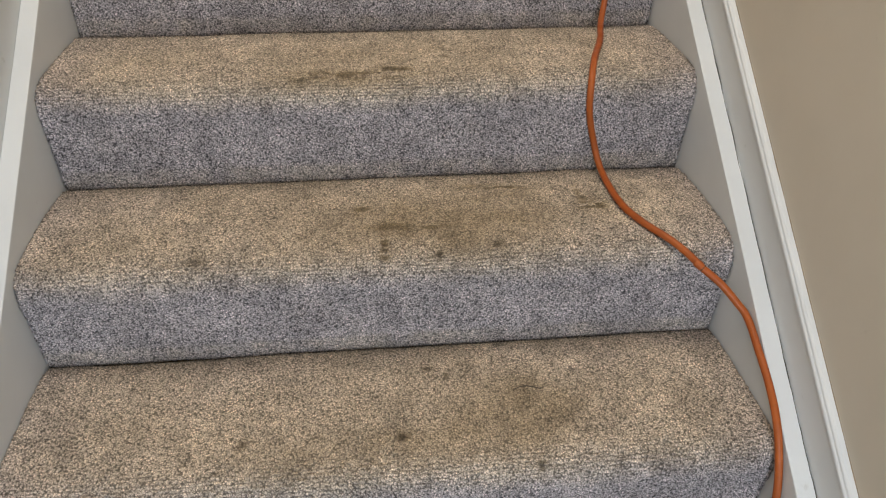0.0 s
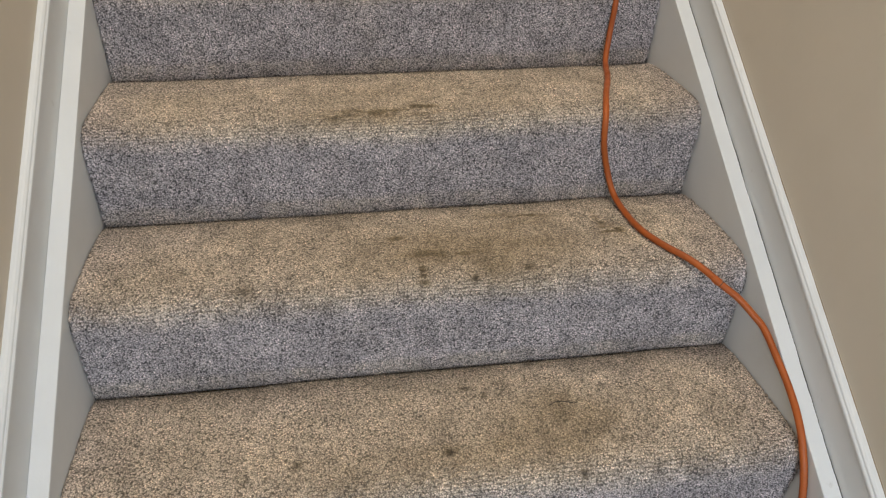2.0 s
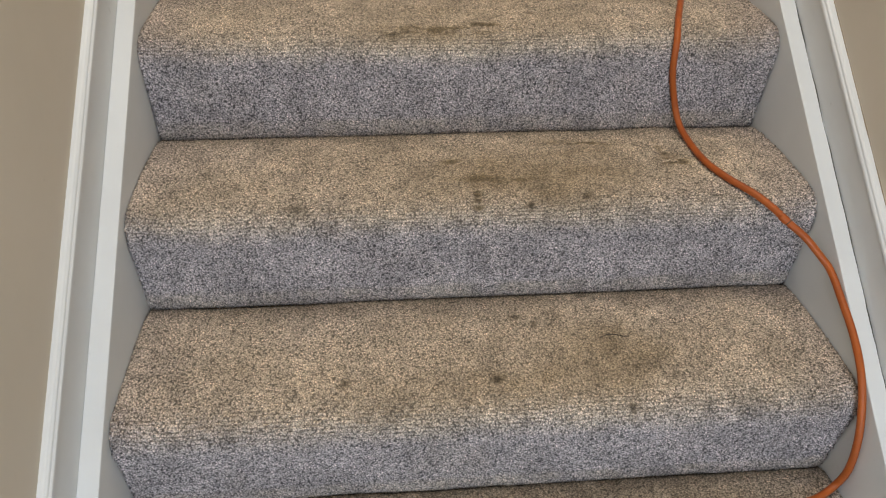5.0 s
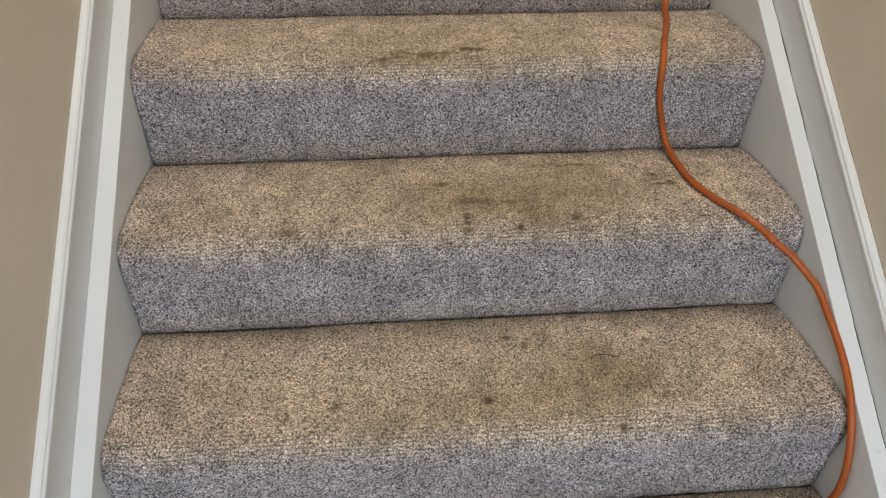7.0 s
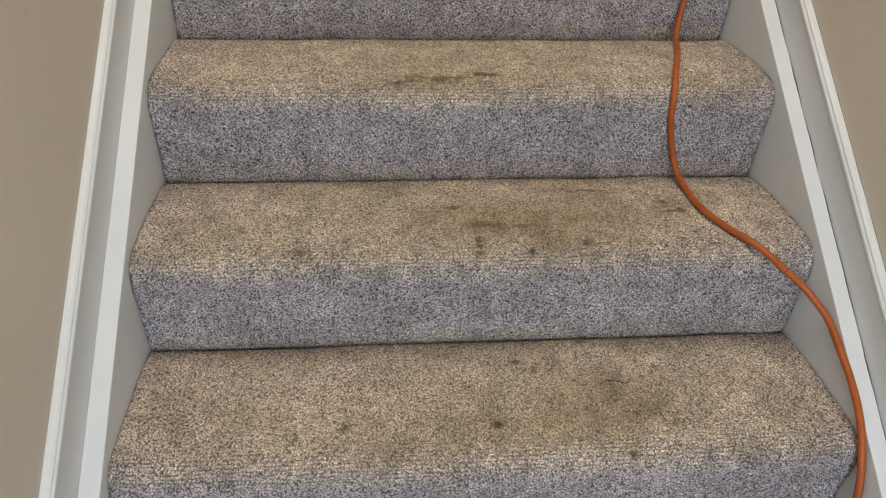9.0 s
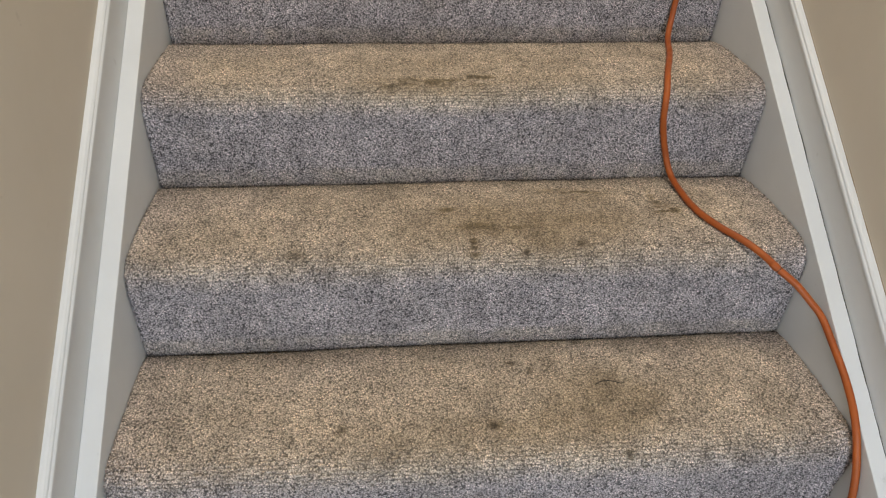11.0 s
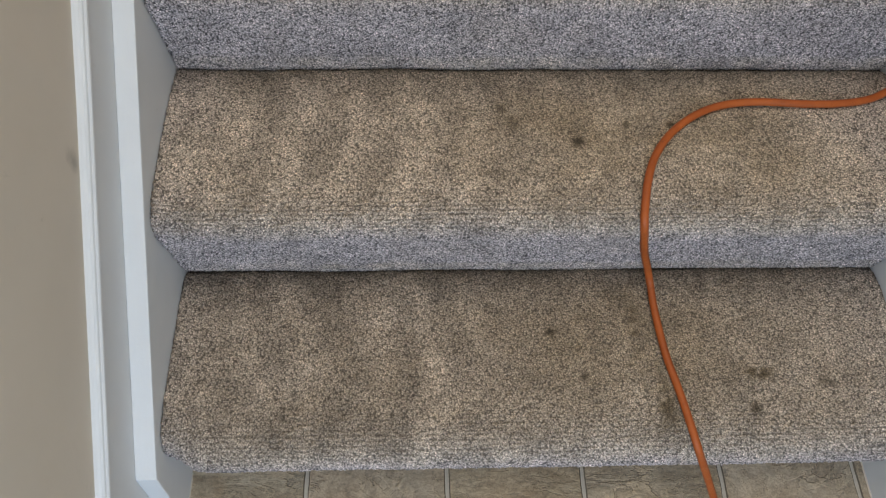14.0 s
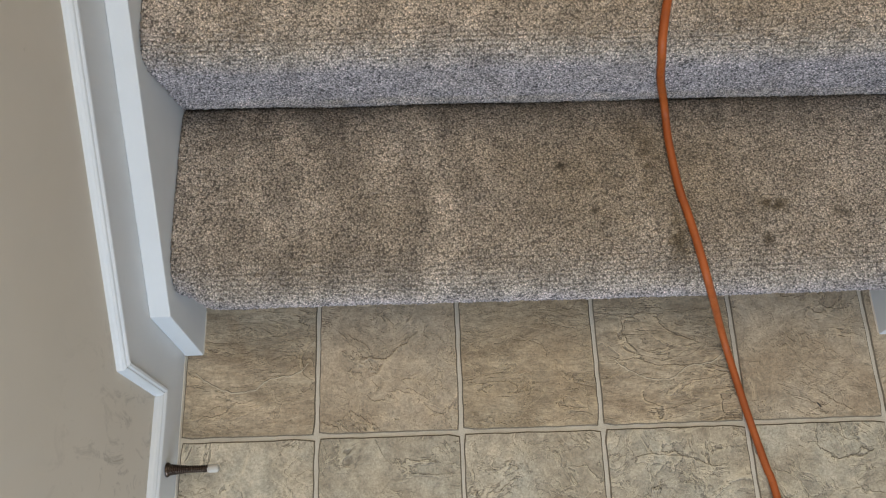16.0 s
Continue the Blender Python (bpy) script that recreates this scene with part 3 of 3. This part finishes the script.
# ---------------------------------------------------------------- orange hose
def hose():
    upper = [(1.04, 2.30, 1.685), (1.03, 2.02, 1.50), (1.03, 1.75, 1.318), (1.018, 1.530, 1.310), (1.012, 1.480, 1.200), (1.005, 1.415, 1.135), (1.000, 1.275, 1.130),
             (0.996, 1.236, 1.075), (0.992, 1.238, 1.000), (0.982, 1.218, 0.951), (0.958, 1.135, 0.944), (0.922, 1.040, 0.943), (0.903, 0.980, 0.922), (0.906, 0.980, 0.868),
             (0.922, 0.988, 0.810), (0.934, 0.972, 0.768), (0.936, 0.905, 0.759), (0.941, 0.842, 0.759), (0.958, 0.792, 0.758)]
    side = [(0.985, 0.748, 0.754), (1.006, 0.720, 0.744), (1.024, 0.697, 0.731), (1.048, 0.679, 0.714), (1.072, 0.662, 0.689), (1.086, 0.645, 0.671), (1.086, 0.597, 0.650), (1.086, 0.548, 0.625),
            (1.086, 0.507, 0.593), (1.086, 0.477, 0.551), (1.086, 0.456, 0.500), (1.086, 0.448, 0.443), (1.082, 0.454, 0.396), (1.045, 0.438, 0.387), (0.996, 0.428, 0.388), (0.940, 0.427, 0.388),
            (0.870, 0.431, 0.388), (0.814, 0.424, 0.388), (0.769, 0.404, 0.388)]
    lower = [(0.729, 0.371, 0.388), (0.701, 0.332, 0.388), (0.685, 0.292, 0.387), (0.675, 0.247, 0.380), (0.678, 0.229, 0.355), (0.694, 0.230, 0.292), (0.712, 0.230, 0.240),
             (0.722, 0.217, 0.210), (0.724, 0.178, 0.203), (0.729, 0.108, 0.203), (0.739, 0.054, 0.2025), (0.749, 0.002, 0.198), (0.760, -0.032, 0.181), (0.787, -0.050, 0.120),
             (0.811, -0.063, 0.064), (0.828, -0.084, 0.028), (0.840, -0.114, 0.010), (0.855, -0.194, 0.006), (0.872, -0.279, 0.006), (0.880, -0.315, 0.006),
             (0.905, -0.50, 0.006), (0.94, -0.80, 0.006), (0.90, -1.20, 0.006), (0.70, -1.60, 0.006)]
    thing = tagged(new("orange_hose"), "orange rubber hose lying down the carpeted stairs", "hose")
    bm = bmesh.new()
    line = spline(upper + side + lower, 10)
    tube(bm, line, 0.0058, 14)
    part("tube", bm, RUBBER, thing, smooth=True)
    # a cracked ring where the hose was mended
    i = min(range(len(line)), key=lambda j: (line[j] - Vector((1.024, 0.697, 0.731))).length)
    way = (line[i + 1] - line[i - 1]).normalized()
    bm = bmesh.new()
    tube(bm, [line[i] - 0.0006 * way, line[i] + 0.0006 * way], 0.0060, 14)
    part("crack", bm, GAP, thing, "dark crack round the hose")
    bm = bmesh.new()
    tube(bm, [line[i] - f * way for f in (0.002, 0.004, 0.009, 0.014, 0.016)], lambda f: 0.0057 + 0.0010 * math.sin(math.pi * f), 14)
    part("sleeve", bm, RUBBER, thing, smooth=True)


hose()


# ---------------------------------------------------------------- door stop on the baseboard
def door_stop():
    x, y, z = WALL_L + BOARD, -0.257, 0.047
    thing = tagged(new("door_stop"), "bronze spring door stop with a white rubber tip on the baseboard", "door stop")
    bm = bmesh.new()
    lathe(bm, [(0, 0.0105), (0.0018, 0.0108), (0.004, 0.0095), (0.006, 0.0070), (0.010, 0.0058)], x, y, z)
    part("base", bm, BRONZE, thing, smooth=True)
    bm = bmesh.new()
    turns, n = 22, 22 * 14
    r = lambda f: 0.0072 - 0.0030 * min(1, f * 2.2)
    coil = [Vector((x + 0.005 + 0.058 * i / n, y + r(i / n) * math.cos(math.tau * turns * i / n), z + r(i / n) * math.sin(math.tau * turns * i / n))) for i in range(n + 1)]
    tube(bm, coil, 0.00135, 6)
    part("spring", bm, BRONZE, thing, smooth=True)
    bm = bmesh.new()
    lathe(bm, [(0.060, 0.0050), (0.062, 0.0060), (0.070, 0.0060), (0.0745, 0.0055), (0.076, 0.0035)], x, y, z)
    part("rubber_tip", bm, TIP, thing, "worn white rubber tip", smooth=True)


door_stop()


# ---------------------------------------------------------------- assumed entrance door, unseen behind the camera
def entrance():
    door = tagged(new("door_1"), "assumed glazed entrance door in a white frame, unseen", "door", kind="structure")
    bm = bmesh.new()
    box(bm, 0.04, 0.12, Y_BACK - 0.10, Y_BACK - 0.04, 0.0, 2.25)
    box(bm, 0.98, 1.06, Y_BACK - 0.10, Y_BACK - 0.04, 0.0, 2.25)
    box(bm, 0.12, 0.98, Y_BACK - 0.10, Y_BACK - 0.04, 2.12, 2.25)
    box(bm, 0.12, 0.98, Y_BACK - 0.10, Y_BACK - 0.04, 0.0, 0.22)
    part("door_frame", bm, WHITE, door)
    bm = bmesh.new()
    box(bm, 0.12, 0.98, Y_BACK - 0.074, Y_BACK - 0.068, 0.22, 2.12)
    part("pane", bm, GLASS, door).visible_shadow = False


entrance()


# ---------------------------------------------------------------- tiled floor
TILE, TY, JOINT = 0.2235, -0.2120, 0.0056
COLUMNS = [-0.0405, 0.183, 0.408, 0.628, 0.855, 1.0765, 1.300]     # joints across the hall


def tile_mesh(seed, x0, x1, y0, y1):
    """One tile with a slightly broken edge; its corner joints at (x0, y0) and (x1, y1)."""
    rng = random.Random(seed)
    bm = bmesh.new()
    g, n = JOINT / 2, 13
    ring = []
    for side in range(4):
        for i in range(n):
            f = i / n
            a = [(x0 + g + f * (x1 - x0 - 2 * g), y0 + g), (x1 - g, y0 + g + f * (y1 - y0 - 2 * g)),
                 (x1 - g - f * (x1 - x0 - 2 * g), y1 - g), (x0 + g, y1 - g - f * (y1 - y0 - 2 * g))][side]
            w = 0.0 if i else -0.0026
            nx, ny = [(0, -1), (1, 0), (0, 1), (-1, 0)][side]
            j = rng.uniform(-0.0008, 0.0006) + w
            ring.append((a[0] + nx * j, a[1] + ny * j))
    cx, cy = (x0 + x1) / 2, (y0 + y1) / 2
    inset = lambda p, d: (p[0] + d * (1 if p[0] < cx else -1) * (abs(p[0] - cx) > 0.4 * (x1 - x0)), p[1] + d * (1 if p[1] < cy else -1) * (abs(p[1] - cy) > 0.4 * (y1 - y0)))
    low = [bm.verts.new((p[0], p[1], -0.004)) for p in ring]
    mid = [bm.verts.new((p[0], p[1], -0.0020)) for p in ring]
    top = [bm.verts.new((*inset(p, 0.0018), 0.0)) for p in ring]
    k = len(ring)
    for a, b in ((low, mid), (mid, top)):
        for i in range(k):
            bm.faces.new((a[i], a[(i + 1) % k], b[(i + 1) % k], b[i])).material_index = 1
    bm.faces.new(top)
    me = bpy.data.meshes.new("tile")
    bm.normal_update()
    bm.to_mesh(me)
    bm.free()
    return me


def vein(tile, shift):
    """The split layer that runs across a tile: a pale raised lip, its shade laid in as a dark strip."""
    way = [(0.030, 0.104, 0), (0.052, 0.088, 0), (0.084, 0.073, 0), (0.121, 0.074, 0), (0.144, 0.090, 0), (0.172, 0.095, 0), (0.192, 0.100, 0), (0.208, 0.114, 0)]
    line = spline([(x + shift, y, 0.0) for x, y, z in way], 8)
    line = [q + Vector((0.0008 * noise.noise(q * 160), 0.0022 * noise.noise(q * 110 + Vector((3, 1, 0))), 0)) for q in line if q.x > 0.008]
    bm = bmesh.new()
    tube(bm, line, lambda f: max(0.0003, 0.0008 + 0.0007 * noise.noise((f * 14, 2, 0))), 6)
    part("vein", bm, LIP, tile, "pale split edge in the stone")
    # dark strip that stands in for the shade beside the lip
    bm = bmesh.new()
    tube(bm, [q + Vector((0, 0.0014, -0.0002)) for q in line], lambda f: max(0.0002, 0.0005 + 0.0005 * noise.noise((f * 19, 6, 0))), 6)
    part("vein_shade", bm, EDGE, tile, "shade at the foot of the split edge, laid in as a dark strip")


def floor():
    bm = bmesh.new()
    box(bm, WALL_L, WALL_R, Y_BACK - 0.12, 0.6, -0.08, -0.0026)
    base = tagged(part("floor", bm, GROUT), "stone-look floor tiles with pale grout joints", "floor", kind="structure")
    order = {(0, 0): 0, (1, 0): 1, (2, 0): 2, (3, 0): 0, (4, 0): 1, (0, -1): 3, (1, -1): 3, (2, -1): 3, (3, -1): 3, (4, -1): 3}
    shared = {}
    rng = random.Random(8)
    left, right = WALL_L + BOARD, WALL_R - BOARD
    for row in range(-9, 1):
        for col in range(0, 6):
            x0, x1 = max(COLUMNS[col], left), min(COLUMNS[col + 1], right)
            y0, y1 = TY + TILE * row, TY + TILE * (row + 1)
            kind = order.get((col, row), rng.randrange(4))
            key = (kind, row % 2, col)
            if key not in shared:
                me = tile_mesh(len(shared), x0, x1, 0.0, y1 - y0)
                me.transform(Matrix.Translation((-x0, 0, 0)))
                me.materials.append(TILES[kind])
                me.materials.append(EDGE)
                shared[key] = me
            ob = new("tile", shared[key])
            ob.location = (x0, y0, 0.0)
            ob.parent = base
            if (col, row) in ((0, 0), (3, 0)):
                vein(ob, COLUMNS[col] - x0)


floor()


def crumb():
    bm = bmesh.new()
    bmesh.ops.create_icosphere(bm, subdivisions=2, radius=1.0)
    for v in bm.verts:
        v.co *= 1 + 0.35 * noise.noise(v.co * 1.7)
        v.co = Vector((v.co.x * 0.0014, v.co.y * 0.0048, v.co.z * 0.0011 + 0.001))
    bm.transform(pose(0.974, -0.188, 0, 0, 0, 35))
    tagged(part("crumb", bm, GAP), "dark brown crumb of dirt on the tiles", "crumb")


crumb()


def stray_hair():
    way = [(0.724, 0.620, 0.566), (0.727, 0.629, 0.5675), (0.738, 0.636, 0.568), (0.750, 0.637, 0.568), (0.762, 0.633, 0.568), (0.771, 0.630, 0.567), (0.773, 0.634, 0.566)]
    bm = bmesh.new()
    tube(bm, spline(way, 8), lambda f: 0.0011 - 0.0006 * abs(2 * f - 1), 6)
    tagged(part("thread", bm, GAP), "short dark curled thread lying on the carpet", "thread")


stray_hair()
